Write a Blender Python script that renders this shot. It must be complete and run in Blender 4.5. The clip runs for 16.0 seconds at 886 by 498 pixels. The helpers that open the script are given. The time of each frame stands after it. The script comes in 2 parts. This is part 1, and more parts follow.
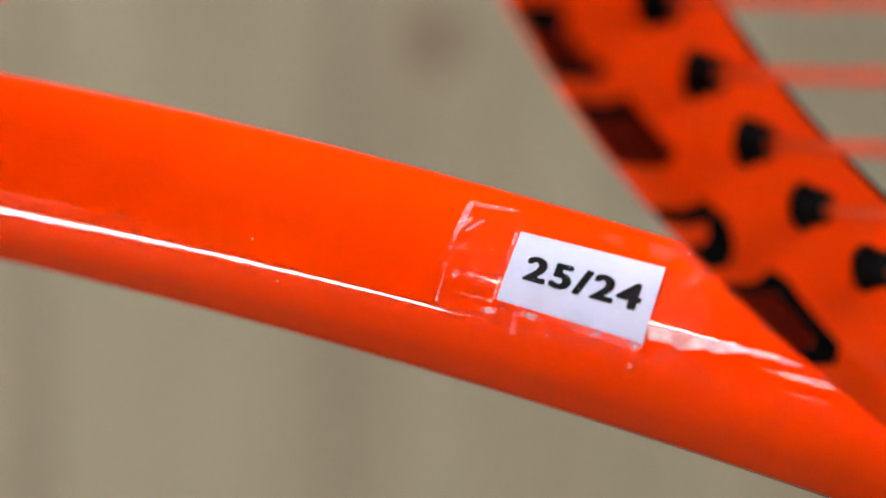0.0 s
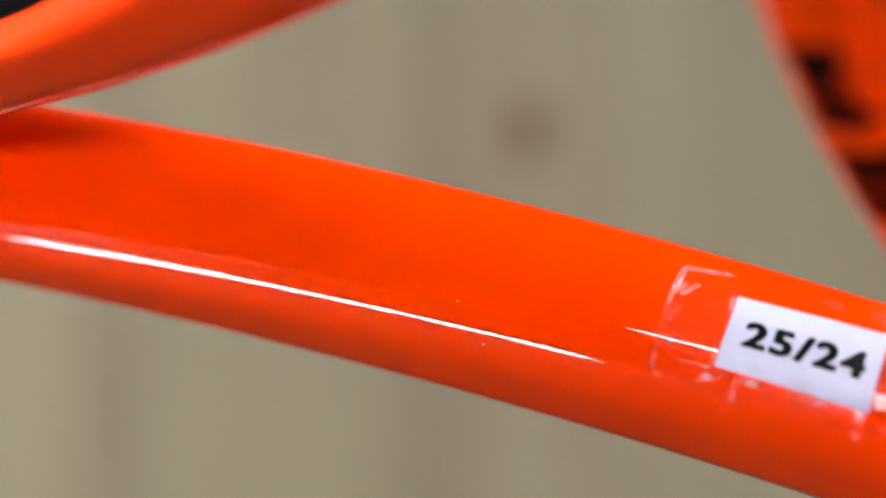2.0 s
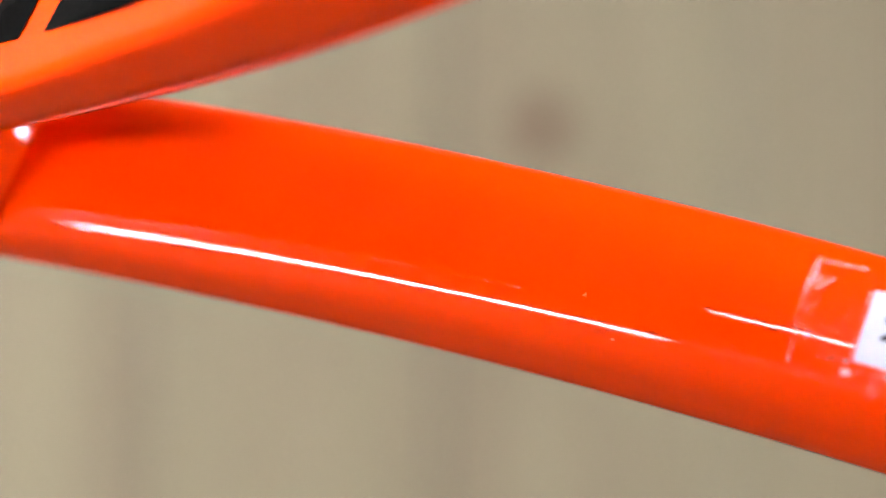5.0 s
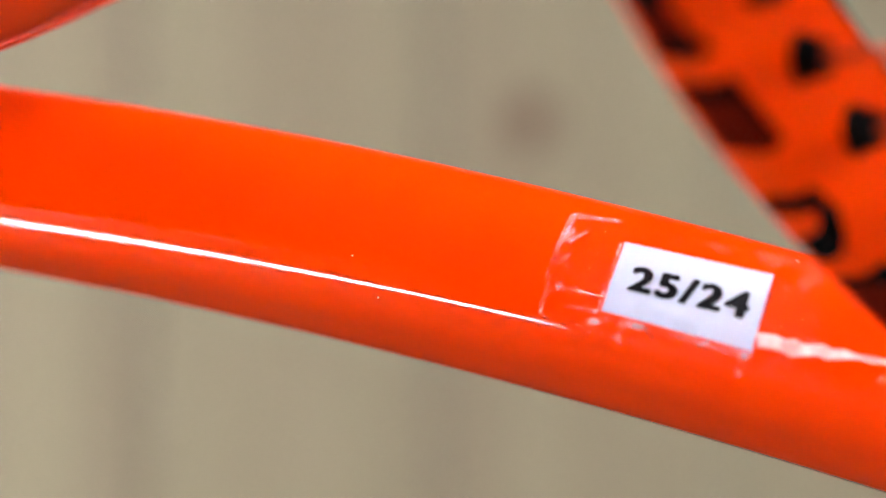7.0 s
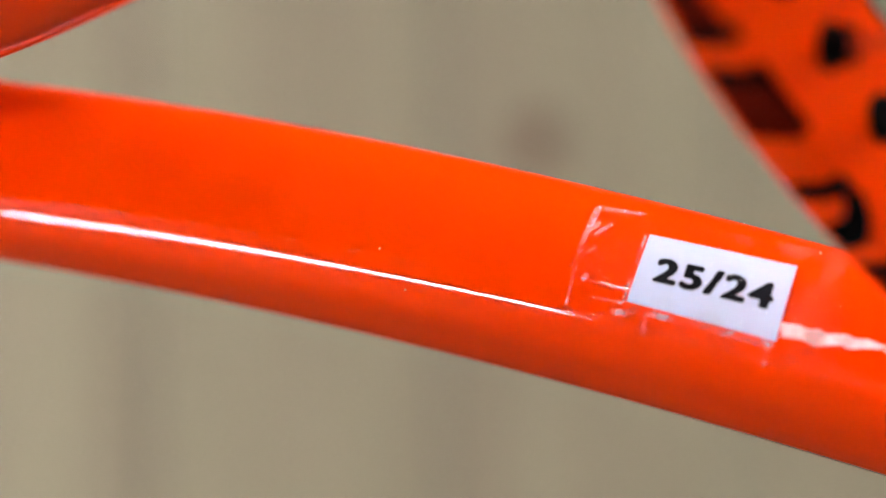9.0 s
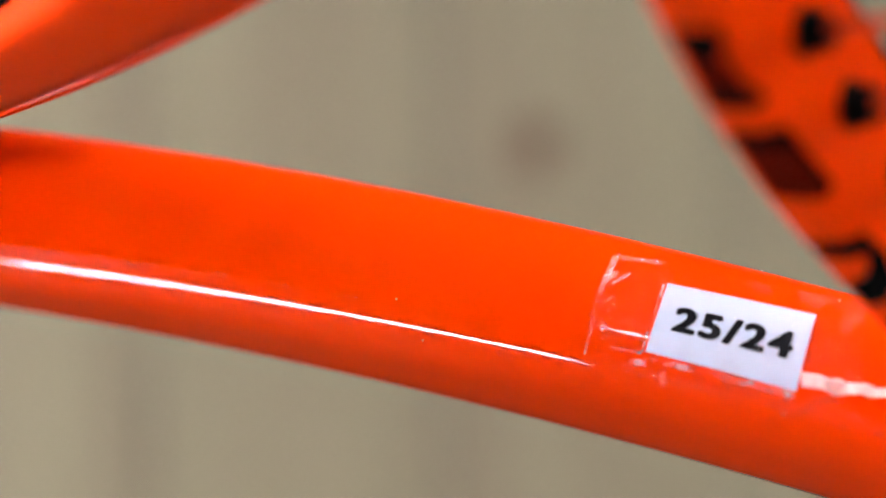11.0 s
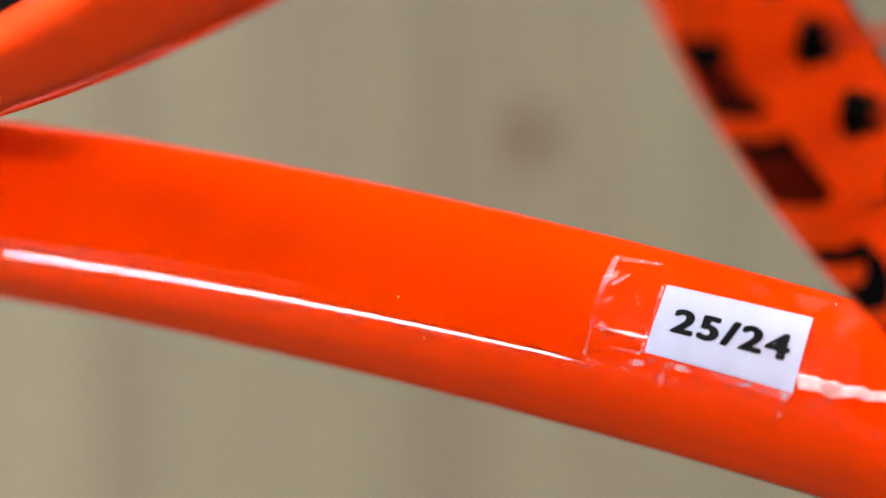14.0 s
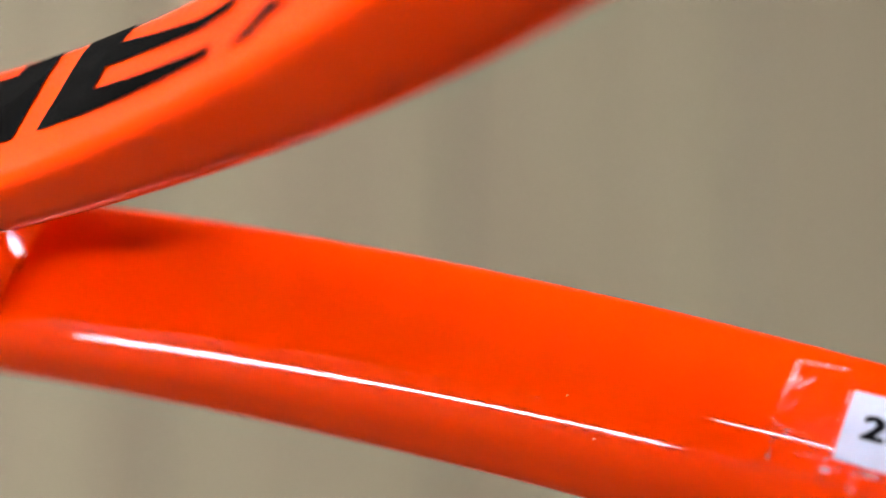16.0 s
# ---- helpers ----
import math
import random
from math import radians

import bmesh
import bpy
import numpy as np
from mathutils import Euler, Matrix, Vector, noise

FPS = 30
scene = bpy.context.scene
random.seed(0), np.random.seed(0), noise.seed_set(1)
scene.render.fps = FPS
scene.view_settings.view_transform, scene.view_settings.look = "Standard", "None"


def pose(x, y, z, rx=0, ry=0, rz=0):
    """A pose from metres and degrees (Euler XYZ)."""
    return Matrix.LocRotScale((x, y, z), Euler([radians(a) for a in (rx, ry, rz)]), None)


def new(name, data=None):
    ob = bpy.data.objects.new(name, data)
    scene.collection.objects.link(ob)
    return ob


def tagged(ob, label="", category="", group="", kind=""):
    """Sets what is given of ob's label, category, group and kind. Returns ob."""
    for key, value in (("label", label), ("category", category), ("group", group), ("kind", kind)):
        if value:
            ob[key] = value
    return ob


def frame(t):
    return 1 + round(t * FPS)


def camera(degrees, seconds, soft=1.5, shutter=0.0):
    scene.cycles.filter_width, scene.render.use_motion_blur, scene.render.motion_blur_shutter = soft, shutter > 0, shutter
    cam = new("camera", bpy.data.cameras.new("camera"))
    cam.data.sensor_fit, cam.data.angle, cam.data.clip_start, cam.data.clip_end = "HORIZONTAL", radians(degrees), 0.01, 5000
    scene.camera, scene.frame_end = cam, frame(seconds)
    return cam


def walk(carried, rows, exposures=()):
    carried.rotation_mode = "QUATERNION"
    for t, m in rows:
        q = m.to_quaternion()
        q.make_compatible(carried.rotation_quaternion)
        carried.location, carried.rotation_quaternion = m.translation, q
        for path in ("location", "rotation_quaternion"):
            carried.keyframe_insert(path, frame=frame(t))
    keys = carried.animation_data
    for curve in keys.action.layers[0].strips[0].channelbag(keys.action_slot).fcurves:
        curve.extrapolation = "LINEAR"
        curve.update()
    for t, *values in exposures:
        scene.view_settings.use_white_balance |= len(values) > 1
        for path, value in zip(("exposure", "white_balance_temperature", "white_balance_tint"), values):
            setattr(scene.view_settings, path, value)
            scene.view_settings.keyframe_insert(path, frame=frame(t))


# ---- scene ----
cam = camera(19.065, 16.0, soft=1.6)
PATH = [
    (0.0, pose(0.00631, -0.00185, 1.16703, 86.632, -0.324, -0.974)),
    (0.5, pose(0.00492, 0.00257, 1.16802, 86.638, -0.484, -0.299)),
    (1.0, pose(-0.00121, 0.00186, 1.17010, 87.106, -0.328, 0.104)),
    (1.5, pose(-0.00644, 0.00444, 1.16171, 88.724, -0.935, 0.404)),
    (2.0, pose(-0.01305, 0.00698, 1.16173, 88.799, -1.134, 0.192)),
    (2.5, pose(-0.02729, 0.00693, 1.16974, 88.020, -0.855, -1.108)),
    (3.0, pose(-0.03528, 0.00964, 1.16849, 88.522, -0.703, -0.732)),
    (3.2, pose(-0.03816, 0.00673, 1.16784, 88.517, -0.757, -0.644)),
    (5.3, pose(-0.02643, 0.01366, 1.16030, 88.788, -1.140, -0.209)),
    (5.5, pose(-0.01927, 0.00880, 1.16438, 88.756, -0.202, 0.067)),
    (6.0, pose(-0.00716, 0.00585, 1.15949, 89.071, 0.406, 0.524)),
    (6.5, pose(-0.00169, 0.00357, 1.15692, 89.073, 0.217, 0.787)),
    (7.0, pose(0.00559, 0.00292, 1.15528, 88.956, 0.529, 1.089)),
    (7.5, pose(0.00835, 0.00434, 1.15357, 89.101, 0.452, 1.152)),
    (8.0, pose(0.01011, -0.00100, 1.15468, 89.601, 0.748, 0.419)),
    (8.5, pose(0.01102, 0.00110, 1.15408, 89.300, 0.657, 1.115)),
    (9.0, pose(0.00261, -0.00109, 1.15126, 89.511, 0.489, 1.141)),
    (9.5, pose(0.00261, 0.00006, 1.15174, 89.434, 0.784, 1.297)),
    (10.0, pose(0.00416, 0.00153, 1.15512, 89.413, 0.329, 1.145)),
    (10.2, pose(0.00268, 0.00330, 1.15566, 89.556, 1.036, 1.106)),
    (12.3, pose(-0.00151, -0.00800, 1.16232, 88.959, 1.063, 0.783)),
    (12.5, pose(-0.00178, -0.00631, 1.16070, 89.031, 0.673, 0.749)),
    (13.0, pose(-0.00336, -0.00618, 1.16042, 89.079, 0.445, 0.667)),
    (13.5, pose(-0.00100, -0.00452, 1.15637, 89.172, 0.499, 0.777)),
    (14.0, pose(-0.00179, -0.00442, 1.16015, 89.056, 0.475, 0.767)),
    (14.5, pose(0.00432, -0.00485, 1.16185, 88.993, 0.796, 0.982)),
    (15.0, pose(0.00077, -0.00291, 1.15960, 89.114, 0.723, 0.828)),
    (15.5, pose(-0.01928, 0.00278, 1.15958, 89.350, -0.123, 0.074)),
    (16.0, pose(-0.02693, 0.01043, 1.14481, 93.759, -1.755, 0.032)),
]
U_AXIS, V_AXIS, N_AXIS = Vector((0.77031, -0.63744, -0.01710)), Vector((-0.51435, -0.63697, 0.57421)), Vector((-0.37692, -0.43352, -0.81853))
RACKET_AT = Vector((0.03040, 0.27588, 1.16652))
WALL_Y = 1.353
MM = 0.00155
G_A0 = 42.31619
G_A1 = 0.54732
G_A2 = 8.96735
G_A3 = 0.83325
G_W0 = 7.89486
G_W1 = 1.61626
G_WU = 5.87876
G_B0 = 6.69198
G_B1 = -0.80498
G_UB = 4.33517
G_KB = 0.00557
G_K2 = -0.14816
G_WB = 2.78285
G_BB = 6.70352
G_D0 = 3.23704
G_DS = 8.08375
walk(cam, PATH, [(0.0, 0.60), (3.2, 0.60), (5.3, 1.00), (5.6, 1.00), (6.0, 0.98), (7.0, 0.84), (8.0, 0.72), (10.0, 0.66), (16.0, 0.66)])
# a macro lens, focused on the paper label
cam.data.dof.use_dof = True
cam.data.dof.focus_distance = 0.329
cam.data.dof.aperture_fstop = 9.0

# ---- light: an unseen closed room with added ceiling panels and windows ----
world = bpy.data.worlds.new("world")
world.use_nodes = True
world.node_tree.nodes["Background"].inputs["Color"].default_value = (0.9, 0.95, 1.0, 1)
world.node_tree.nodes["Background"].inputs["Strength"].default_value = 0.05
scene.world = world


# ---- materials ----
def node_material(name):
    mat = bpy.data.materials.new(name)
    mat.use_nodes = True
    nt = mat.node_tree
    return mat, nt, nt.nodes["Principled BSDF"]


def add(nt, kind, **values):
    node = nt.nodes.new(kind)
    for key, value in values.items():
        node.inputs[key].default_value = value
    return node


def noise_ramp(nt, scale, low, high, lo=0.35, hi=0.65, detail=4.0, vector=None):
    """Noise that runs between two colours."""
    n = add(nt, "ShaderNodeTexNoise", Scale=scale, Detail=detail)
    if vector is not None:
        nt.links.new(vector, n.inputs["Vector"])
    r = nt.nodes.new("ShaderNodeValToRGB")
    r.color_ramp.elements[0].position, r.color_ramp.elements[1].position = lo, hi
    r.color_ramp.elements[0].color, r.color_ramp.elements[1].color = (*low, 1), (*high, 1)
    nt.links.new(n.outputs["Fac"], r.inputs["Fac"])
    return n, r


def coords(nt, stretch=(1, 1, 1)):
    c = nt.nodes.new("ShaderNodeTexCoord")
    m = nt.nodes.new("ShaderNodeMapping")
    m.inputs["Scale"].default_value = stretch
    nt.links.new(c.outputs["Object"], m.inputs["Vector"])
    return m.outputs["Vector"]


def bump(nt, bsdf, height, strength, distance, target="Normal"):
    b = add(nt, "ShaderNodeBump", Strength=strength, Distance=distance)
    nt.links.new(height, b.inputs["Height"])
    nt.links.new(b.outputs["Normal"], bsdf.inputs[target])


def lacquer(name, low, high, rough=0.35, coat=1.0, coat_rough=0.012):
    mat, nt, p = node_material(name)
    v = coords(nt)
    _, r = noise_ramp(nt, 60, low, high, vector=v)
    nt.links.new(r.outputs["Color"], p.inputs["Base Color"])
    p.inputs["Roughness"].default_value = rough
    p.inputs["Coat Weight"].default_value = coat
    p.inputs["Coat Roughness"].default_value = coat_rough
    p.inputs["Coat IOR"].default_value = 1.5
    p.inputs["Specular IOR Level"].default_value = 0.0 if coat else 0.4
    fine = add(nt, "ShaderNodeTexNoise", Scale=900.0, Detail=3.0)
    nt.links.new(v, fine.inputs["Vector"])
    bump(nt, p, fine.outputs["Fac"], 0.02, 0.0003, "Coat Normal")
    return mat


ORANGE = lacquer("orange_lacquer", (0.92, 0.041, 0.0), (0.96, 0.047, 0.0))
MAROON = lacquer("maroon_shade", (0.075, 0.004, 0.001), (0.11, 0.006, 0.002), rough=0.5, coat=0.2, coat_rough=0.15)
BLACK = lacquer("black_print", (0.002, 0.002, 0.002), (0.005, 0.005, 0.005), rough=0.5, coat=0.06, coat_rough=0.15)
RUBBER = lacquer("black_nylon", (0.004, 0.004, 0.004), (0.008, 0.008, 0.008), rough=0.45, coat=0.1, coat_rough=0.3)
STRING = lacquer("orange_string", (0.60, 0.055, 0.012), (0.68, 0.065, 0.016), rough=0.4, coat=0.15, coat_rough=0.15)
GRIP = lacquer("grip_wrap", (0.015, 0.015, 0.015), (0.04, 0.04, 0.04), rough=0.8, coat=0.0)
SPECK = lacquer("dust", (0.7, 0.66, 0.6), (0.8, 0.78, 0.74), rough=0.8, coat=0.0)
INK = lacquer("printing_ink", (0.006, 0.006, 0.008), (0.014, 0.014, 0.018), rough=0.5, coat=0.2, coat_rough=0.15)
PAPER = lacquer("label_paper", (0.55, 0.63, 0.82), (0.59, 0.67, 0.86), rough=0.6, coat=0.25, coat_rough=0.15)


def wood_material():
    mat, nt, p = node_material("pale_wood")
    info = nt.nodes.new("ShaderNodeObjectInfo")
    c = nt.nodes.new("ShaderNodeTexCoord")
    shift = add(nt, "ShaderNodeVectorMath")
    shift.operation = "MULTIPLY_ADD"
    nt.links.new(info.outputs["Random"], shift.inputs[0])
    shift.inputs[1].default_value = (13, 7, 31)
    nt.links.new(c.outputs["Object"], shift.inputs[2])
    m = nt.nodes.new("ShaderNodeMapping")
    m.inputs["Scale"].default_value = (9, 9, 0.8)
    nt.links.new(shift.outputs[0], m.inputs["Vector"])
    n, r = noise_ramp(nt, 2.2, (0.218, 0.188, 0.121), (0.176, 0.139, 0.092), 0.36, 0.72, vector=m.outputs["Vector"])
    m2 = nt.nodes.new("ShaderNodeMapping")
    m2.inputs["Scale"].default_value = (60, 60, 1.5)
    nt.links.new(shift.outputs[0], m2.inputs["Vector"])
    g, gr = noise_ramp(nt, 3.0, (0.86, 0.85, 0.83), (1, 1, 1), 0.3, 0.6, vector=m2.outputs["Vector"])
    mix = nt.nodes.new("ShaderNodeMix")
    mix.data_type, mix.blend_type = "RGBA", "MULTIPLY"
    mix.inputs["Factor"].default_value = 1.0
    nt.links.new(r.outputs["Color"], mix.inputs["A"])
    nt.links.new(gr.outputs["Color"], mix.inputs["B"])
    nt.links.new(mix.outputs["Result"], p.inputs["Base Color"])
    p.inputs["Roughness"].default_value = 0.55
    bump(nt, p, g.outputs["Fac"], 0.2, 0.002)
    return mat


WOOD = wood_material()


def plain(name, low, high, scale=4.0, rough=0.8):
    mat, nt, p = node_material(name)
    n, r = noise_ramp(nt, scale, low, high, vector=coords(nt))
    nt.links.new(r.outputs["Color"], p.inputs["Base Color"])
    p.inputs["Roughness"].default_value = rough
    p.inputs["Specular IOR Level"].default_value = 0.08
    bump(nt, p, n.outputs["Fac"], 0.1, 0.01)
    return mat


# unseen walls and ceiling, kept dark so the lacquer reflects little
PLASTER = plain("wall_paint", (0.060, 0.055, 0.050), (0.080, 0.074, 0.068))
CEILING = plain("ceiling_paint", (0.030, 0.029, 0.028), (0.042, 0.041, 0.040))
FLOORING = plain("floor_vinyl", (0.05, 0.045, 0.04), (0.075, 0.065, 0.055), 9.0, 0.5)
METAL = plain("lamp_housing", (0.55, 0.55, 0.55), (0.62, 0.62, 0.62), 30.0, 0.4)
DARKWOOD = plain("dark_wood", (0.045, 0.03, 0.022), (0.075, 0.05, 0.035), 25.0, 0.55)
KNOT = plain("wood_knot", (0.095, 0.055, 0.04), (0.15, 0.095, 0.067), 40.0, 0.6)


def glow(name, colour, strength):
    mat, nt, p = node_material(name)
    p.inputs["Base Color"].default_value = (0.8, 0.8, 0.8, 1)
    p.inputs["Emission Color"].default_value = (*colour, 1)
    p.inputs["Emission Strength"].default_value = strength
    return mat


# glow of the added ceiling panels: streak, fill and key
PANEL_GLOW = glow("added_streak_glow", (1.0, 0.96, 0.92), 22.0)
SOFT_GLOW = glow("added_fill_glow", (1.0, 0.96, 0.90), 0.6)
KEY_GLOW = glow("added_key_glow", (1.0, 0.96, 0.92), 70.0)
# glow of the sheets that stand in for sky behind the added windows
SKY_GLOW = glow("added_sky_glow", (0.90, 0.93, 1.0), 33.0)


def tape_material():
    """Clear film: see-through, glossy, milky where it is creased."""
    mat, nt, p = node_material("clear_tape")
    v = coords(nt, (1, 1, 1))
    p.inputs["Base Color"].default_value = (0.95, 0.90, 0.88, 1)
    p.inputs["Roughness"].default_value = 0.12
    p.inputs["Coat Weight"].default_value = 1.0
    p.inputs["Coat Roughness"].default_value = 0.04
    n = add(nt, "ShaderNodeTexNoise", Scale=420.0, Detail=5.0, Distortion=1.2)
    nt.links.new(v, n.inputs["Vector"])
    bump(nt, p, n.outputs["Fac"], 0.3, 0.0006)
    b2 = add(nt, "ShaderNodeBump", Strength=0.3, Distance=0.0006)
    nt.links.new(n.outputs["Fac"], b2.inputs["Height"])
    nt.links.new(b2.outputs["Normal"], p.inputs["Coat Normal"])
    clear = nt.nodes.new("ShaderNodeBsdfTransparent")
    gloss = add(nt, "ShaderNodeBsdfGlossy", Roughness=0.13)
    nt.links.new(b2.outputs["Normal"], gloss.inputs["Normal"])
    film = nt.nodes.new("ShaderNodeMixShader")
    fres = add(nt, "ShaderNodeFresnel", IOR=1.22)
    nt.links.new(fres.outputs["Fac"], film.inputs[0])
    nt.links.new(clear.outputs[0], film.inputs[1])
    nt.links.new(gloss.outputs[0], film.inputs[2])
    milk, ramp = noise_ramp(nt, 260.0, (0.0, 0.0, 0.0), (0.05, 0.05, 0.05), 0.56, 0.72, vector=v)
    out = nt.nodes.new("ShaderNodeMixShader")
    nt.links.new(ramp.outputs["Color"], out.inputs[0])
    nt.links.new(film.outputs[0], out.inputs[1])
    nt.links.new(p.outputs[0], out.inputs[2])
    nt.links.new(out.outputs[0], nt.nodes["Material Output"].inputs["Surface"])
    return mat


TAPE = tape_material()


def milky_material(name, low, high):
    """Scuffed, lifted tape and painted glare: broken white streaks."""
    mat, nt, p = node_material(name)
    p.inputs["Base Color"].default_value = (0.95, 0.82, 0.78, 1)
    p.inputs["Roughness"].default_value = 0.4
    p.inputs["Specular IOR Level"].default_value = 0.15
    n, r = noise_ramp(nt, 420.0, (low, low, low), (high, high, high), 0.42, 0.68, vector=coords(nt))
    nt.links.new(r.outputs["Color"], p.inputs["Alpha"])
    return mat


CREASE_SHINE = milky_material("crease_and_shine", 0.0, 0.42)
LIFTED_GLARE = milky_material("lifted_tape_glare", 0.42, 0.92)


# ---- building helpers ----
def part(name, bm, material, parent, label="", smooth=True):
    mesh = bpy.data.meshes.new(name)
    bmesh.ops.recalc_face_normals(bm, faces=bm.faces[:])
    bm.to_mesh(mesh)
    bm.free()
    if smooth:
        mesh.shade_smooth()
    mesh.materials.append(material)
    ob = new(name, mesh)
    ob.parent = parent
    if label:
        ob["label"] = label
    return ob


def box(bm, x0, x1, y0, y1, z0, z1, edge=0.0):
    made = bmesh.ops.create_cube(bm, size=1)["verts"]
    for v in made:
        v.co = Vector(((x0 + x1) / 2 + v.co.x * (x1 - x0), (y0 + y1) / 2 + v.co.y * (y1 - y0), (z0 + z1) / 2 + v.co.z * (z1 - z0)))
    if edge:
        edges = list({e for v in made for e in v.link_edges})
        bmesh.ops.bevel(bm, geom=edges, offset=edge, segments=2, affect="EDGES", profile=0.5)


def setting(name, bounds, material, label, edge=0.0):
    bm = bmesh.new()
    box(bm, *bounds, edge=edge)
    ob = part(name, bm, material, None, smooth=False)
    return tagged(ob, label, name.split("_")[0], kind="structure")


def loft(sections, closed_ends=True, ring=False):
    """A bmesh through rows of points; ring joins the last row to the first."""
    bm = bmesh.new()
    rows = [[bm.verts.new(p) for p in row] for row in sections]
    pairs = list(zip(rows, rows[1:])) + ([(rows[-1], rows[0])] if ring else [])
    for a, b in pairs:
        for i in range(len(a)):
            j = (i + 1) % len(a)
            bm.faces.new((a[i], a[j], b[j], b[i]))
    if closed_ends and not ring:
        bm.faces.new(rows[0][::-1])
        bm.faces.new(rows[-1])
    return bm


# ---- the racket: u along its axis to the head, v across it, n out of its face ----
racket = tagged(new("tennis_racket"), "glossy orange tennis racket with black print and orange strings", "tennis racket")
racket.matrix_world = Matrix.Translation(RACKET_AT) @ Matrix((U_AXIS, V_AXIS, N_AXIS)).transposed().to_4x4()
POWER = 4.5
# the lower arm's front edge is rounder and stands further out
FRONT_POWER, FRONT_REACH = 3.4, 1.07
RING = 96


def superellipse(k, power=POWER):
    a = 2 * math.pi * k / RING
    c, s = math.cos(a), math.sin(a)
    return math.copysign(abs(c) ** (2 / power), c), math.copysign(abs(s) ** (2 / power), s)


def arm_mid(s):
    return G_A0 + G_A1 * s + G_A2 * (s / 60) ** 2 + G_A3 * (s / 60) ** 3


def arm_slope(s):
    return G_A1 + 2 * G_A2 * s / 3600 + 3 * G_A3 * s * s / 216000


def arm_size(s, side):
    s = max(s, -100)
    extra = 0.03 * max(0.0, -70 - s) if side > 0 else 0.0
    return (G_W0 if side < 0 else G_WU) + G_W1 * s / 60, G_B0 + G_B1 * s / 60 + extra


def arm_point(s, c, n, side, lift=0.0):
    """A place on an arm's skin: s along it, c from -1 (inner side) to 1 (outer side), n out of the face."""
    w, _ = arm_size(s, side)
    d = arm_slope(s)
    k = 1 / math.hypot(1, d)
    off = w * c + math.copysign(lift, c)
    return Vector(((s - d * k * off) * MM, side * (arm_mid(s) + k * off) * MM, n * MM))


def arm_skin(s, n, side, way, lift=0.0):
    """The place at height n on the arm's inner (way -1) or outer (way 1) skin."""
    _, b = arm_size(s, side)
    front = side < 0 and way < 0 and n > 0
    b, power = (b * FRONT_REACH, FRONT_POWER) if front else (b, POWER)
    c = (1 - min(abs(n / b), 0.999) ** power) ** (1 / power)
    return arm_point(s, way * c, n, side, lift)


UNDER_FALL = 0.20


def arm_ring(k, side):
    """The arm's section: crisp where its inner side meets the front of the lower arm, rounder underneath."""
    a = 2 * math.pi * k / RING
    under = math.cos(a) * side < 0
    soft_power, widen = (2.2, 1.58) if side < 0 else (2.9, 1.36)
    front = math.sin(a) > 0
    c, n = superellipse(k, (soft_power if under else FRONT_POWER if side < 0 else POWER) if front else POWER)
    n = n * FRONT_REACH if front and side < 0 else n
    fall = (UNDER_FALL - (0.06 if side < 0 else 0.0)) * ((1 - side * c) / 2) ** 1.3 if n > 0 else 0.0
    return (c * widen if under else c), n * (1 - fall)


def build_arm(side):
    sections = []
    for i in range(120):
        s = -112 + 184 * i / 119
        _, b = arm_size(s, side)
        sections.append([arm_point(s, c, b * n, side) for c, n in (arm_ring(k, side) for k in range(RING))])
    return part("throat_arm", loft(sections), ORANGE, racket)


lower_arm, upper_arm = build_arm(-1), build_arm(1)


def bridge_mid(v):
    return G_UB + G_KB * v * v + G_K2 * 1e-6 * v ** 4


def bridge_point(v, c, n, lift=0.0):
    d = 2 * G_KB * v + 4 * G_K2 * 1e-6 * v ** 3
    k = 1 / math.hypot(1, d)
    flare = 1 + 0.9 * max(0.0, (abs(v) - 34) / 22) ** 2
    w, b = G_WB * flare, G_BB
    length = math.hypot(c, n) or 1
    off = w * c + lift * c / length
    return Vector(((bridge_mid(v) + k * off) * MM, (v - d * k * off) * MM, (b * n + lift * n / length) * MM))


def bridge_skin(v, angle, lift=0.0):
    """angle in degrees: 0 the string side, 90 the front, 180 the throat side."""
    c, s = math.cos(radians(angle)), math.sin(radians(angle))
    p = 2 / POWER
    return bridge_point(v, math.copysign(abs(c) ** p, c), math.copysign(abs(s) ** p, s), lift)


bridge_rows = []
for i in range(91):
    v = -56 + 112 * i / 90
    bridge_rows.append([bridge_point(v, c, n) for c, n in (superellipse(k) for k in range(RING))])
bridge = part("bridge", loft(bridge_rows), ORANGE, racket)


# the head's hoop, from one arm round the tip to the other
def bezier(p, t):
    a, b, c, d = (Vector(x) for x in p)
    return a * (1 - t) ** 3 + 3 * b * t * (1 - t) ** 2 + 3 * c * t * t * (1 - t) + d * t ** 3


s0 = 66.0
m0, d0 = arm_mid(s0), arm_slope(s0)
half = [bezier(((s0, m0), (s0 + 26, m0 + 26 * d0 * 0.8), (112, 82), (138, 82)), i / 16) for i in range(16)]
half += [bezier(((138, 82), (190, 82), (236, 46), (236, 0)), i / 24) for i in range(25)]
hoop_line = [Vector((p.x, -p.y)) for p in half] + half[-2::-1]
hoop_rows = []
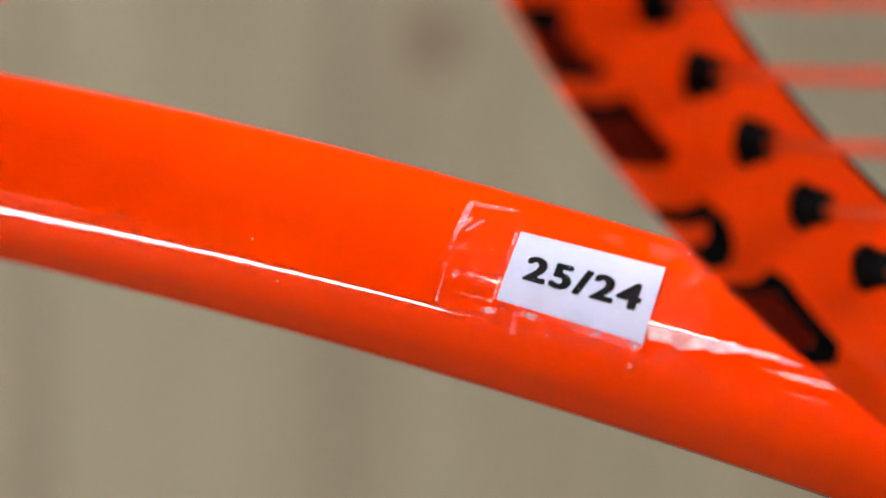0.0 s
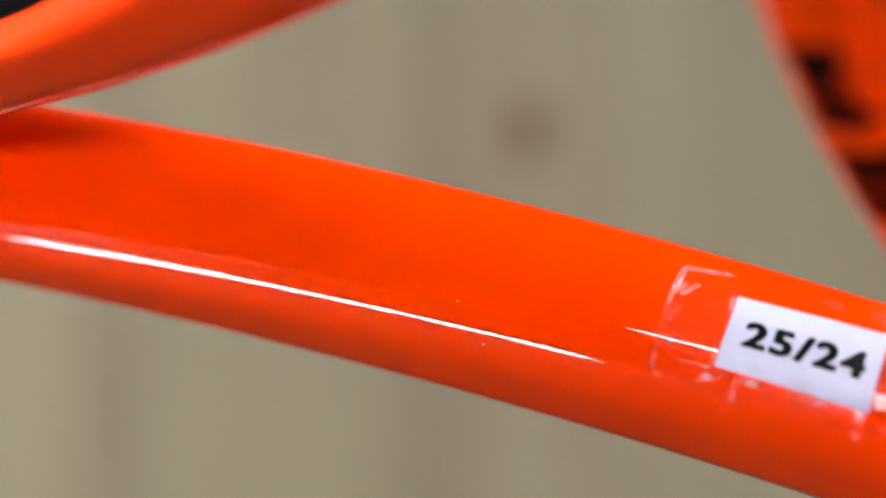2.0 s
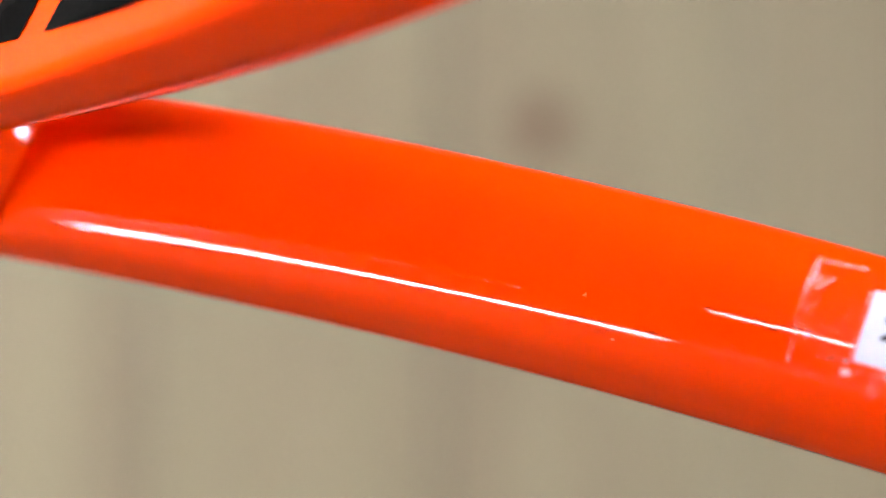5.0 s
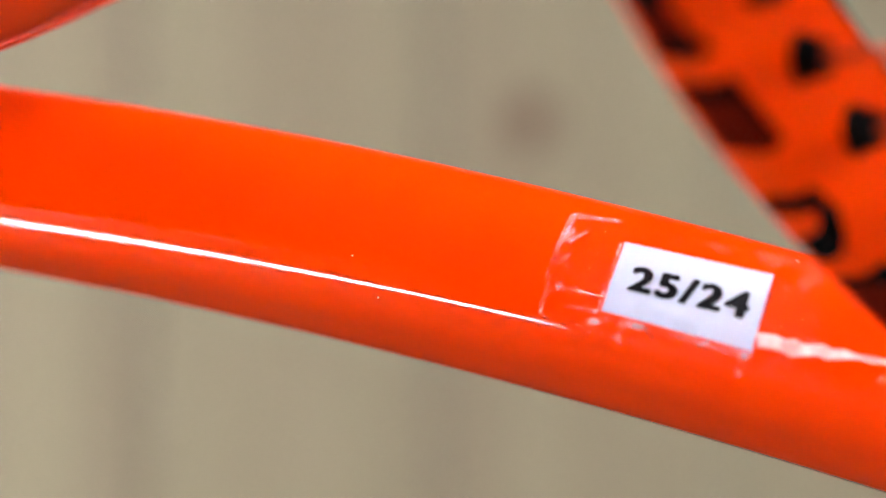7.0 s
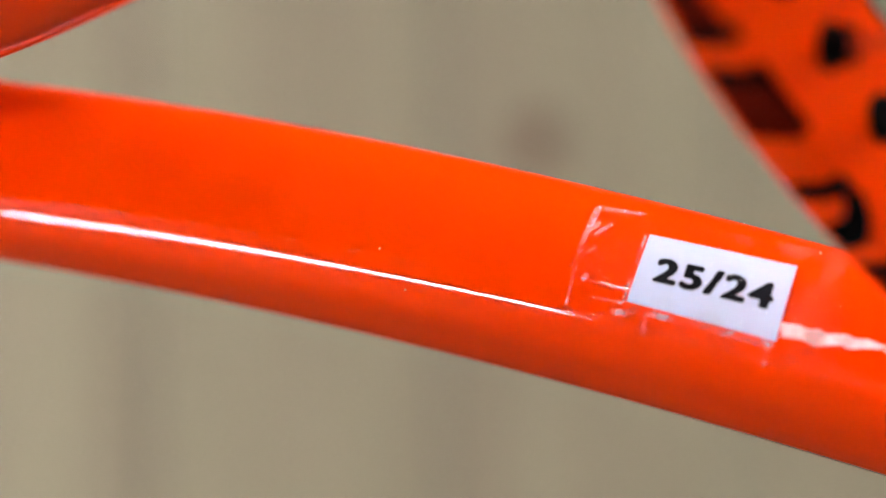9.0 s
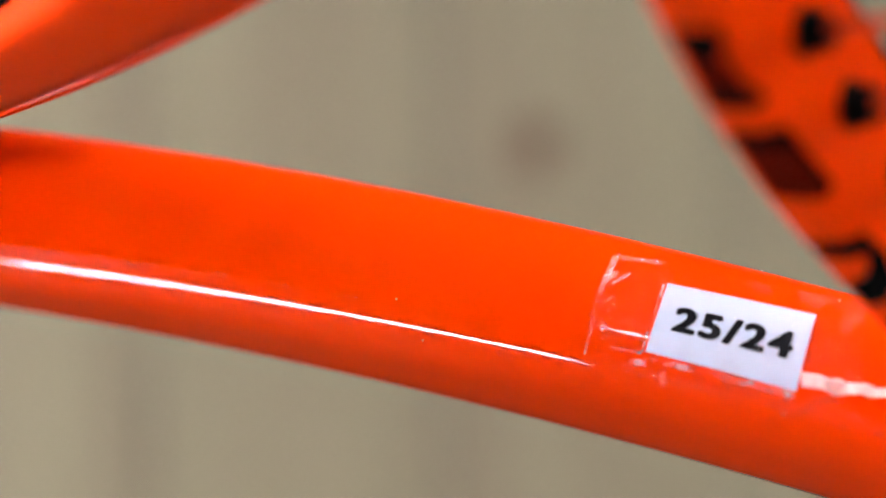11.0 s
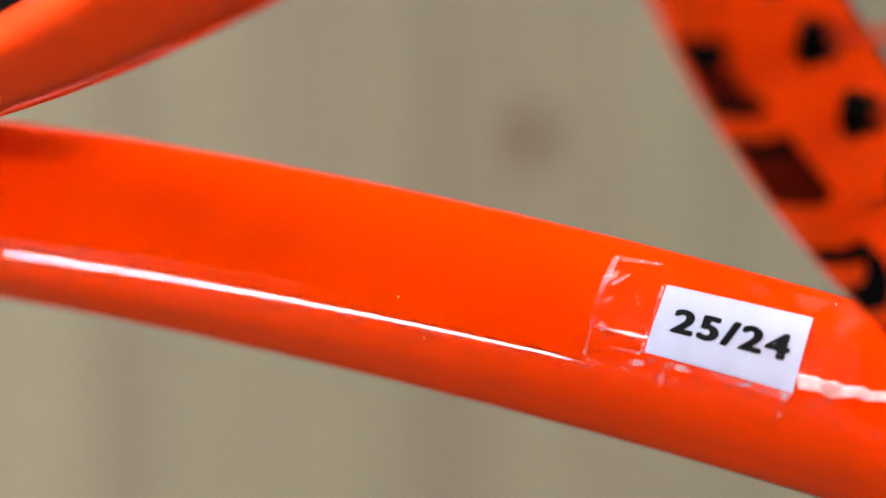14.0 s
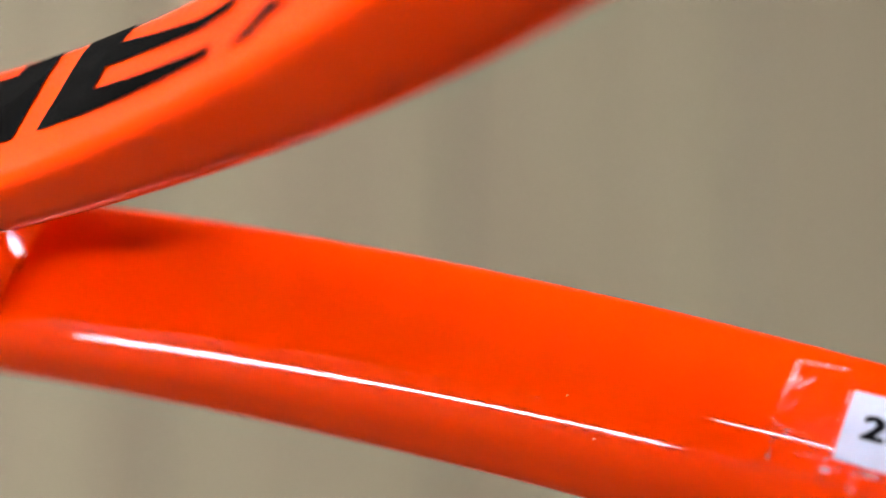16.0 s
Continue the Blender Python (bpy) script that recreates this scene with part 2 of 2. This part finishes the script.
for i, p in enumerate(hoop_line):
    a, b = hoop_line[max(i - 1, 0)], hoop_line[min(i + 1, len(hoop_line) - 1)]
    t = (b - a).normalized()
    side = Vector((-t.y, t.x))
    mix = min(1.0, min(i, len(hoop_line) - 1 - i) / 12)
    w0, b0 = arm_size(s0, -1 if i < len(hoop_line) / 2 else 1)
    w, bb = w0 + (6.2 - w0) * mix, b0 + (7.0 - b0) * mix
    hoop_rows.append([Vector(((p.x + side.x * w * c) * MM, (p.y + side.y * w * c) * MM, bb * n * MM)) for c, n in (superellipse(k) for k in range(RING))])
hoop = part("head_hoop", loft(hoop_rows), ORANGE, racket)


def hoop_width(u):
    """Half the clear width of the head at u."""
    best = min(half, key=lambda p: abs(p.x - u))
    return best.y - 5


# the shaft and the grip
shaft_rows = []
for i in range(30):
    s = -100 - 55 * i / 29
    f = min(1.0, i / 20)
    w = (arm_mid(-100) + 5.5) * (1 - f) + 10.0 * f
    b = arm_size(-100, -1)[1] * 0.96 + 0.6 * f
    shaft_rows.append([Vector((s * MM, w * c * MM, b * n * MM)) for c, n in (superellipse(k) for k in range(RING))])
part("shaft", loft(shaft_rows), ORANGE, racket)
grip_rows = []
for i in range(140):
    s = -148 - 118 * i / 139
    turn = 0.35 * abs(math.sin(i * 0.35))
    flare = 1 + 0.12 * max(0, (i - 125) / 14)
    grip_rows.append([Vector((s * MM, (10.2 + turn) * flare * math.cos(2 * math.pi * k / 8) * MM * 1.03, (8.8 + turn) * flare * math.sin(2 * math.pi * k / 8) * MM * 1.05)) for k in range(8)])
part("grip", loft(grip_rows), GRIP, racket, "black wrapped grip", smooth=False)


# ---- strings and grommets ----
def tube(points, radius, sides=10):
    rows = []
    for i, p in enumerate(points):
        t = (points[min(i + 1, len(points) - 1)] - points[max(i - 1, 0)]).normalized()
        a = t.orthogonal().normalized() if abs(t.z) > 0.9 else t.cross(Vector((0, 0, 1))).normalized()
        b = t.cross(a)
        rows.append([p + radius * (math.cos(2 * math.pi * k / sides) * a + math.sin(2 * math.pi * k / sides) * b) for k in range(sides)])
    return loft(rows)


def hoop_tip(v):
    """Where a main string at v meets the tip of the hoop."""
    line = [p for p in half[16:]]
    best = min(line, key=lambda p: abs(p.y - abs(v)))
    return best.x - 4


STRING_R = 0.00074
for k in range(-8, 8):
    v = G_D0 + G_DS * k
    if abs(v) < 50:
        start = bridge_mid(v)
    else:
        start = min(half, key=lambda p: abs(p.y - abs(v)) + (1000 if p.x > 120 else 0)).x
    pts = [Vector(((start + (hoop_tip(v) - start) * i / 40) * MM, v * MM, 0)) for i in range(41)]
    part("main_string", tube(pts, STRING_R), STRING, racket)
for j in range(17):
    u = 62 + 9.6 * j
    w = hoop_width(u)
    count = 48
    pts = []
    for i in range(count + 1):
        v = -w + 2 * w * i / count
        lift = 0.75 * math.cos(math.pi * ((v - G_D0) / G_DS) + math.pi * j)
        pts.append(Vector((u * MM, v * MM, lift * MM)))
    part("cross_string", tube(pts, STRING_R, 8), STRING, racket)


def grommet(v):
    """A nylon barrel on the string side of the bridge, with a flange and a bore for the string."""
    d = 2 * G_KB * v + 4 * G_K2 * 1e-6 * v ** 3
    k = 1 / math.hypot(1, d)
    out = Vector((k, -d * k, 0)).lerp(Vector((1, 0, 0)), 0.6).normalized()
    a = Vector((0, 0, 1))
    b = out.cross(a).normalized()
    base = bridge_point(v, 1, 0)
    profile = ((-0.8, 1.75), (0.05, 1.75), (0.2, 1.6), (0.3, 1.4), (1.5, 1.28), (1.85, 1.08), (1.9, 0.7), (1.4, 0.45))
    rows = [[base + (h * out + r * (math.cos(2 * math.pi * i / 20) * a + math.sin(2 * math.pi * i / 20) * b)) * MM for i in range(20)] for h, r in profile]
    return part("grommet", loft(rows), RUBBER, racket, "black nylon string grommet")


for k in range(-5, 5):
    grommet(G_D0 + G_DS * k)


# ---- black print ----
def decal(name, points, skin, material, parent, cuts=10, label="", lift=0.12):
    """A thin printed patch: a quad of four corners in a skin's own coordinates, laid on that skin."""
    bm = bmesh.new()
    p = [Vector(x) for x in points]
    grid = []
    for i in range(cuts + 1):
        row = []
        for j in range(cuts + 1):
            a, b = i / cuts, j / cuts
            q = p[0] * (1 - a) * (1 - b) + p[1] * a * (1 - b) + p[2] * a * b + p[3] * (1 - a) * b
            row.append(bm.verts.new(skin(q.x, q.y, lift)))
        grid.append(row)
    for i in range(cuts):
        for j in range(cuts):
            bm.faces.new((grid[i][j], grid[i + 1][j], grid[i + 1][j + 1], grid[i][j + 1]))
    return part(name, bm, material, parent, label)


def upper_outer(s, n, lift):
    return arm_skin(s, n, 1, 1, lift)


def lower_inner(s, n, lift):
    return arm_skin(s, n, -1, -1, lift)


def printed(name, outline, skin, material, parent, label="", lift=0.12):
    """A thin printed patch of any outline, given in a skin's own coordinates and laid on that skin."""
    bm = bmesh.new()
    bm.faces.new([bm.verts.new((x, y, 0)) for x, y in outline])
    bmesh.ops.triangulate(bm, faces=bm.faces[:])
    bmesh.ops.subdivide_edges(bm, edges=bm.edges[:], cuts=6, use_grid_fill=True)
    for v in bm.verts:
        v.co = skin(v.co.x, v.co.y, lift)
    return part(name, bm, material, parent, label)


# strokes of the large letters on the upper arm
for outline in (
    ((-77.15, 3.60), (-77.30, -0.80), (-77.90, -6.50), (-71.00, -6.50), (-70.90, -4.05), (-71.00, -1.35), (-70.60, 1.05)),
    ((-71.00, -4.05), (-57.20, -1.75), (-53.00, -2.20), (-51.50, -1.40), (-51.80, -0.50), (-56.00, 0.00), (-71.00, -1.40)),
    ((-77.15, 3.60), (-70.65, 1.05), (-51.60, 2.90), (-51.10, 4.40), (-66.00, 4.10)),
    ((-48.30, 4.75), (-46.45, 2.95), (-45.00, 1.40), (-40.10, 3.30), (-42.80, 3.50), (-44.90, 4.90)),
    ((-87.97, 3.05), (-81.10, 3.50), (-81.60, -0.80), (-82.30, -6.80), (-88.40, -6.80), (-88.60, -5.98), (-88.45, -2.26)),
    ((-88.58, -5.60), (-88.45, -2.26), (-96.30, -3.10), (-103.0, -3.60), (-103.0, -6.20)),
):
    printed("printed_stroke", outline, upper_outer, BLACK, upper_arm)
# on the bridge: maroon panels paint the throat side's shade, then black printed strokes
for outline in (
    ((18.40, 96), (17.00, 72), (13.50, 60), (13.00, 96)),
    ((9.75, 96), (9.30, 44), (7.90, 40), (1.80, 34), (1.60, 52), (2.50, 96)),
    ((-13.50, 96), (-13.60, 61), (-19.60, 71), (-20.80, 96)),
):
    printed("printed_panel", outline, bridge_skin, MAROON, bridge, "dark maroon panel painting shade on the bridge", 0.10)
for outline in (
    ((20.30, 96), (20.30, 62), (18.40, 62), (16.90, 88), (17.70, 96)),
    ((14.00, 96), (13.70, 50), (12.10, 46), (12.20, 80), (12.10, 96)),
    ((9.80, 96), (9.40, 46), (7.90, 42), (7.60, 60), (8.20, 96)),
    ((7.90, 42), (1.80, 35), (1.70, 43), (7.70, 51)),
    ((-2.60, 96), (-3.00, 43), (-4.90, 44), (-4.70, 66), (-4.60, 96)),
    ((-3.00, 43), (-6.15, 36), (-8.00, 50), (-10.40, 96), (-7.60, 96), (-5.90, 72), (-4.60, 60)),
    ((-12.10, 96), (-12.10, 40), (-14.00, 33), (-13.60, 60), (-13.40, 96)),
    ((-14.00, 33), (-21.50, 50), (-22.70, 84), (-22.90, 96), (-20.80, 96), (-19.60, 70), (-13.60, 60)),
):
    printed("printed_stroke", outline, bridge_skin, BLACK, bridge)
decal("edge_stripe", ((-40, -38), (40, -38), (40, -50), (-40, -50)), bridge_skin, BLACK, bridge, cuts=40)

# ---- the paper label under its clear tape ----
L_TL, L_TR, L_BR, L_BL = (Vector(p) for p in ((-26.63, -2.48), (-15.82, -2.86), (-15.35, 3.83), (-26.33, 3.72)))
label_ob = decal("tension_label", (L_TL, L_TR, L_BR, L_BL), lower_inner, PAPER, lower_arm, 24, "small white paper label printed 25/24", lift=0.16)


def label_print(text):
    """Bold type: the letters, thickened by laying them down round a small circle."""
    curve = bpy.data.curves.new("print", "FONT")
    curve.body, curve.resolution_u, curve.space_character = text, 6, 1.20
    ob = new("print", curve)
    mesh = bpy.data.meshes.new_from_object(ob.evaluated_get(bpy.context.evaluated_depsgraph_get()))
    bpy.data.objects.remove(ob)
    bm = bmesh.new()
    rounds = 14
    for k in range(rounds):
        turn = 2 * math.pi * k / rounds
        start = len(bm.verts)
        bm.from_mesh(mesh)
        bm.verts.ensure_lookup_table()
        for v in bm.verts[start:]:
            v.co += Vector((0.056 * math.cos(turn), 0.042 * math.sin(turn), 0.001 * k))
    bmesh.ops.triangulate(bm, faces=bm.faces[:])
    xs, ys = [v.co.x for v in bm.verts], [v.co.y for v in bm.verts]
    x0, x1, y0, y1 = min(xs), max(xs), min(ys), max(ys)
    for v in bm.verts:
        a = 0.115 + 0.80 * (v.co.x - x0) / (x1 - x0)
        c = 0.655 - 0.36 * (v.co.y - y0) / (y1 - y0)
        p = L_TL * (1 - a) * (1 - c) + L_TR * a * (1 - c) + L_BR * a * c + L_BL * (1 - a) * c
        v.co = lower_inner(p.x, p.y, 0.20 + v.co.z)
    return part("number_print", bm, INK, label_ob, "bold black numbers 25/24", smooth=False)


label_print("25/24")
tape = decal("clear_tape", ((-31.65, -3.60), (-12.99, -5.07), (-10.46, 4.86), (-30.64, 5.59)), lower_inner, TAPE, lower_arm, 40, "creased clear adhesive tape", lift=0.24)
for quad in (
    ((-25.00, 4.40), (-24.60, 4.29), (-24.25, 5.80), (-24.65, 5.95)),
    ((-16.19, 4.09), (-15.57, 3.99), (-15.58, 5.80), (-15.85, 5.86)),
    ((-25.87, 4.08), (-15.32, 3.90), (-15.35, 4.47), (-25.81, 4.54)),
    ((-31.25, -3.72), (-30.75, -4.18), (-30.82, -1.31), (-31.30, -1.17)),
    ((-30.67, -3.96), (-26.41, -4.40), (-26.37, -4.16), (-30.51, -3.54)),
    ((-31.30, -1.17), (-30.89, -1.51), (-30.96, 1.99), (-31.28, 2.08)),
    ((-31.09, -2.06), (-30.41, -2.65), (-30.36, -1.89), (-30.93, -1.39)),
    ((-28.94, 3.99), (-26.60, 3.81), (-26.56, 4.09), (-28.78, 4.19)),
    ((-27.61, 4.71), (-26.00, 4.36), (-26.05, 4.88), (-27.07, 5.06)),
    ((-11.89, 5.36), (-9.01, 5.15), (-9.07, 5.32), (-11.47, 5.47)),
    ((-30.96, 1.99), (-30.72, 1.92), (-30.43, 5.08), (-30.65, 5.09)),
    ((-30.58, -1.38), (-29.61, -2.67), (-29.44, -2.44), (-30.37, -1.06)),
    ((-30.60, 0.53), (-30.02, -0.57), (-29.85, -0.34), (-30.41, 0.80)),
    ((-30.17, 2.71), (-29.86, 2.09), (-29.57, 2.53), (-29.88, 3.04)),
    # painted shine down the label's left edge
    ((-26.92, -2.26), (-26.72, -2.32), (-26.46, 3.87), (-26.64, 3.82)),
):
    decal("tape_crease", quad, lower_inner, CREASE_SHINE, tape, 6, lift=0.30)
# wrinkled tape right of the label, its glare painted as a milky streak
printed("tape_wrinkle", (
    (-15.44, 2.30), (-14.20, 2.10), (-13.50, 2.24), (-12.80, 1.98), (-12.20, 2.20), (-10.95, 1.80), (-10.30, 2.00), (-9.45, 1.70),
    (-8.60, 1.88), (-7.87, 1.68), (-6.33, 1.60), (-4.49, 1.85), (-5.91, 2.12), (-6.80, 2.02), (-7.63, 2.26), (-8.40, 2.16),
    (-9.18, 2.42), (-9.70, 2.62), (-10.53, 2.95), (-11.10, 2.80), (-11.72, 3.05), (-12.74, 3.50), (-13.60, 3.25), (-15.10, 3.45),
), lower_inner, LIFTED_GLARE, tape, "milky wrinkle of lifted tape with its glare painted in", 0.30)
rng = random.Random(4)
for s, n, r in ((-46.27, 4.00, 0.10), (-43.36, 6.56, 0.10), (-20.97, -6.56, 0.08), (-14.72, -4.76, 0.09)):
    bm = bmesh.new()
    bmesh.ops.create_icosphere(bm, subdivisions=2, radius=0.8 * r * MM)
    at = lower_inner(s, n, 0.05)
    for v in bm.verts:
        v.co = at + v.co * rng.uniform(0.6, 1.1)
    part("dust_speck", bm, SPECK, lower_arm, "pale speck of dust")

# ---- the room: an added, unseen shell round the wooden boards ----
X0, X1, Y0, Y1, TOP = -2.6, 2.4, -2.8, WALL_Y, 2.7
setting("floor", (X0 - 0.1, X1 + 0.1, Y0 - 0.1, Y1 + 0.15, -0.1, 0.0), FLOORING, "added unseen plain dark brown floor that closes the room")
setting("ceiling", (X0 - 0.1, X1 + 0.1, Y0 - 0.1, Y1 + 0.15, TOP, TOP + 0.1), CEILING, "added unseen ceiling, dark so that little reflects in the lacquer")
# bare dark wall beside the boards keeps the upper arm's reflection dark
wall = setting("wall_north", (X0, X1, Y1 + 0.02, Y1 + 0.12, 0.0, TOP), PLASTER, "pale upright wooden boards on an added dark grey wall")
setting("wall_south", (X0, X1, Y0 - 0.1, Y0, 0.0, TOP), PLASTER, "added unseen dark grey wall behind the camera")


def side_wall(name, inside, outside, opening, label):
    """A side wall from its inner to its outer face, with one opening through it."""
    y0, y1, z0, z1 = opening
    x0, x1 = min(inside, outside), max(inside, outside)
    bm = bmesh.new()
    box(bm, x0, x1, Y0, Y1 + 0.02, 0.0, z0)
    box(bm, x0, x1, Y0, Y1 + 0.02, z1, TOP)
    box(bm, x0, x1, Y0, y0, z0, z1)
    box(bm, x0, x1, y1, Y1 + 0.02, z0, z1)
    return tagged(part(name, bm, PLASTER, None, smooth=False), label, "wall", kind="structure")


def window(name, inside, outside, opening, label):
    y0, y1, z0, z1 = opening
    x0, x1 = min(inside, outside) + 0.02, max(inside, outside) - 0.02
    ob = tagged(new(name), label, "window", kind="structure")
    bm = bmesh.new()
    box(bm, x0, x1, y0, y1, z0, z0 + 0.012, edge=0.003)
    box(bm, x0, x1, y0, y1, z1 - 0.012, z1, edge=0.003)
    box(bm, x0, x1, y0, y0 + 0.03, z0 + 0.012, z1 - 0.012, edge=0.003)
    box(bm, x0, x1, y1 - 0.03, y1, z0 + 0.012, z1 - 0.012, edge=0.003)
    part("window_frame", bm, METAL, ob, smooth=False)
    bm = bmesh.new()
    far = outside + (outside - inside) * 5
    box(bm, far - 0.01, far + 0.01, y0 - 0.6, y1 + 0.6, z0 - 0.5, z1 + 0.5)
    # a glowing sheet stands in for the sky
    tagged(part("backdrop", bm, SKY_GLOW, None, smooth=False), "plain glowing sheet standing in for overcast sky outside an added window", "sky", kind="structure")


WEST_OPENING, EAST_OPENING = (-2.7, -0.5, 0.96, 1.36), (-1.1, -0.4, 1.2, 1.8)
side_wall("wall_west", X0, X0 - 0.1, WEST_OPENING, "unseen dark grey side wall with an added long window")
side_wall("wall_east", X1, X1 + 0.1, EAST_OPENING, "unseen dark grey side wall with an added window")
# added window, out of view, sized for the streak reflected along the lower arm
window("window_1", X0, X0 - 0.1, WEST_OPENING, "added unseen long low window for the arm's streak, glowing sheet outside")
# added window, out of view, to light the string side of the bridge
window("window_2", X1, X1 + 0.1, EAST_OPENING, "added unseen window that lights the bridge, glowing sheet outside")

BOARD = 0.15
bm = bmesh.new()
box(bm, -BOARD / 2 + 0.0015, BOARD / 2 - 0.0015, 0.0, 0.019, 0.0, TOP, edge=0.003)
board_mesh = bpy.data.meshes.new("board")
bm.to_mesh(board_mesh)
bm.free()
board_mesh.materials.append(WOOD)
for k in range(-3, 7):
    ob = new("board", board_mesh)
    ob.location = (-0.025 + BOARD * (k + 0.5), Y1, 0)
    ob.parent = wall

# a dark knot in one board, oval and slightly raised at its rim
bm = bmesh.new()
bmesh.ops.create_uvsphere(bm, u_segments=24, v_segments=10, radius=1)
for v in bm.verts:
    v.co = Vector((0.0253 + v.co.x * 0.0115 * (1 + 0.15 * math.sin(3 * math.atan2(v.co.z, v.co.x))), Y1 + v.co.y * 0.0012, 1.1940 + v.co.z * 0.015))
part("knot", bm, KNOT, wall, "dark oval knot in the wood")


def ceiling_light(name, x, y, length, width, glowing, label, turn=0.0):
    lamp = tagged(new(name), label, "ceiling light", "ceiling lights")
    lamp.location = (x, y, TOP)
    lamp.rotation_euler = (0, 0, radians(turn))
    bm = bmesh.new()
    h = 0.05
    box(bm, -length / 2, length / 2, -width / 2, -width / 2 + 0.012, -h, 0, edge=0.002)
    box(bm, -length / 2, length / 2, width / 2 - 0.012, width / 2, -h, 0, edge=0.002)
    box(bm, -length / 2, -length / 2 + 0.012, -width / 2 + 0.012, width / 2 - 0.012, -h, 0, edge=0.002)
    box(bm, length / 2 - 0.012, length / 2, -width / 2 + 0.012, width / 2 - 0.012, -h, 0, edge=0.002)
    part("frame", bm, METAL, lamp, smooth=False)
    bm = bmesh.new()
    box(bm, -length / 2 + 0.013, length / 2 - 0.013, -width / 2 + 0.013, width / 2 - 0.013, -h + 0.006, -0.004)
    part("diffuser", bm, glowing, lamp, "glowing white diffuser of an added light", smooth=False)
    return lamp


# added key panel, out of view, that brightens the upper arm
ceiling_light("ceiling_light", -2.2, 0.10, 0.7, 1.4, KEY_GLOW, "added unseen key light, a large oblong white ceiling panel")
# added weak fill panel from the right, out of view
ceiling_light("ceiling_light", 1.2, -1.3, 1.2, 1.2, SOFT_GLOW, "added unseen fill light, a large square white ceiling panel")
# added tube, out of view, whose reflection makes the streak by the label
ceiling_light("ceiling_light", -0.38, -0.78, 0.66, 0.085, PANEL_GLOW, "added unseen tube light for the streak beside the label", -24)


def table(x0, x1, y0, y1, top):
    """An added, unseen table: board top, four square legs, dark to reflect little."""
    ob = tagged(new("table"), "added unseen dark wooden table under the racket, for dark reflections", "table")
    ob.location = ((x0 + x1) / 2, (y0 + y1) / 2, 0)
    w, d = (x1 - x0) / 2, (y1 - y0) / 2
    bm = bmesh.new()
    box(bm, -w, w, -d, d, top - 0.028, top, edge=0.004)
    part("tabletop", bm, DARKWOOD, ob, smooth=False)
    for sx in (-1, 1):
        for sy in (-1, 1):
            bm = bmesh.new()
            box(bm, sx * (w - 0.05) - 0.025, sx * (w - 0.05) + 0.025, sy * (d - 0.05) - 0.025, sy * (d - 0.05) + 0.025, 0, top - 0.029, edge=0.003)
            part("leg", bm, DARKWOOD, ob, smooth=False)
    return ob


def lowest(ob):
    bpy.context.view_layer.update()
    return min((o.matrix_world @ v.co).z for o in ob.children_recursive if o.type == "MESH" for v in o.data.vertices)


# added out of view, as a support and a dark reflection for the underside
table(-0.35, 0.75, -0.45, 0.58, lowest(racket))
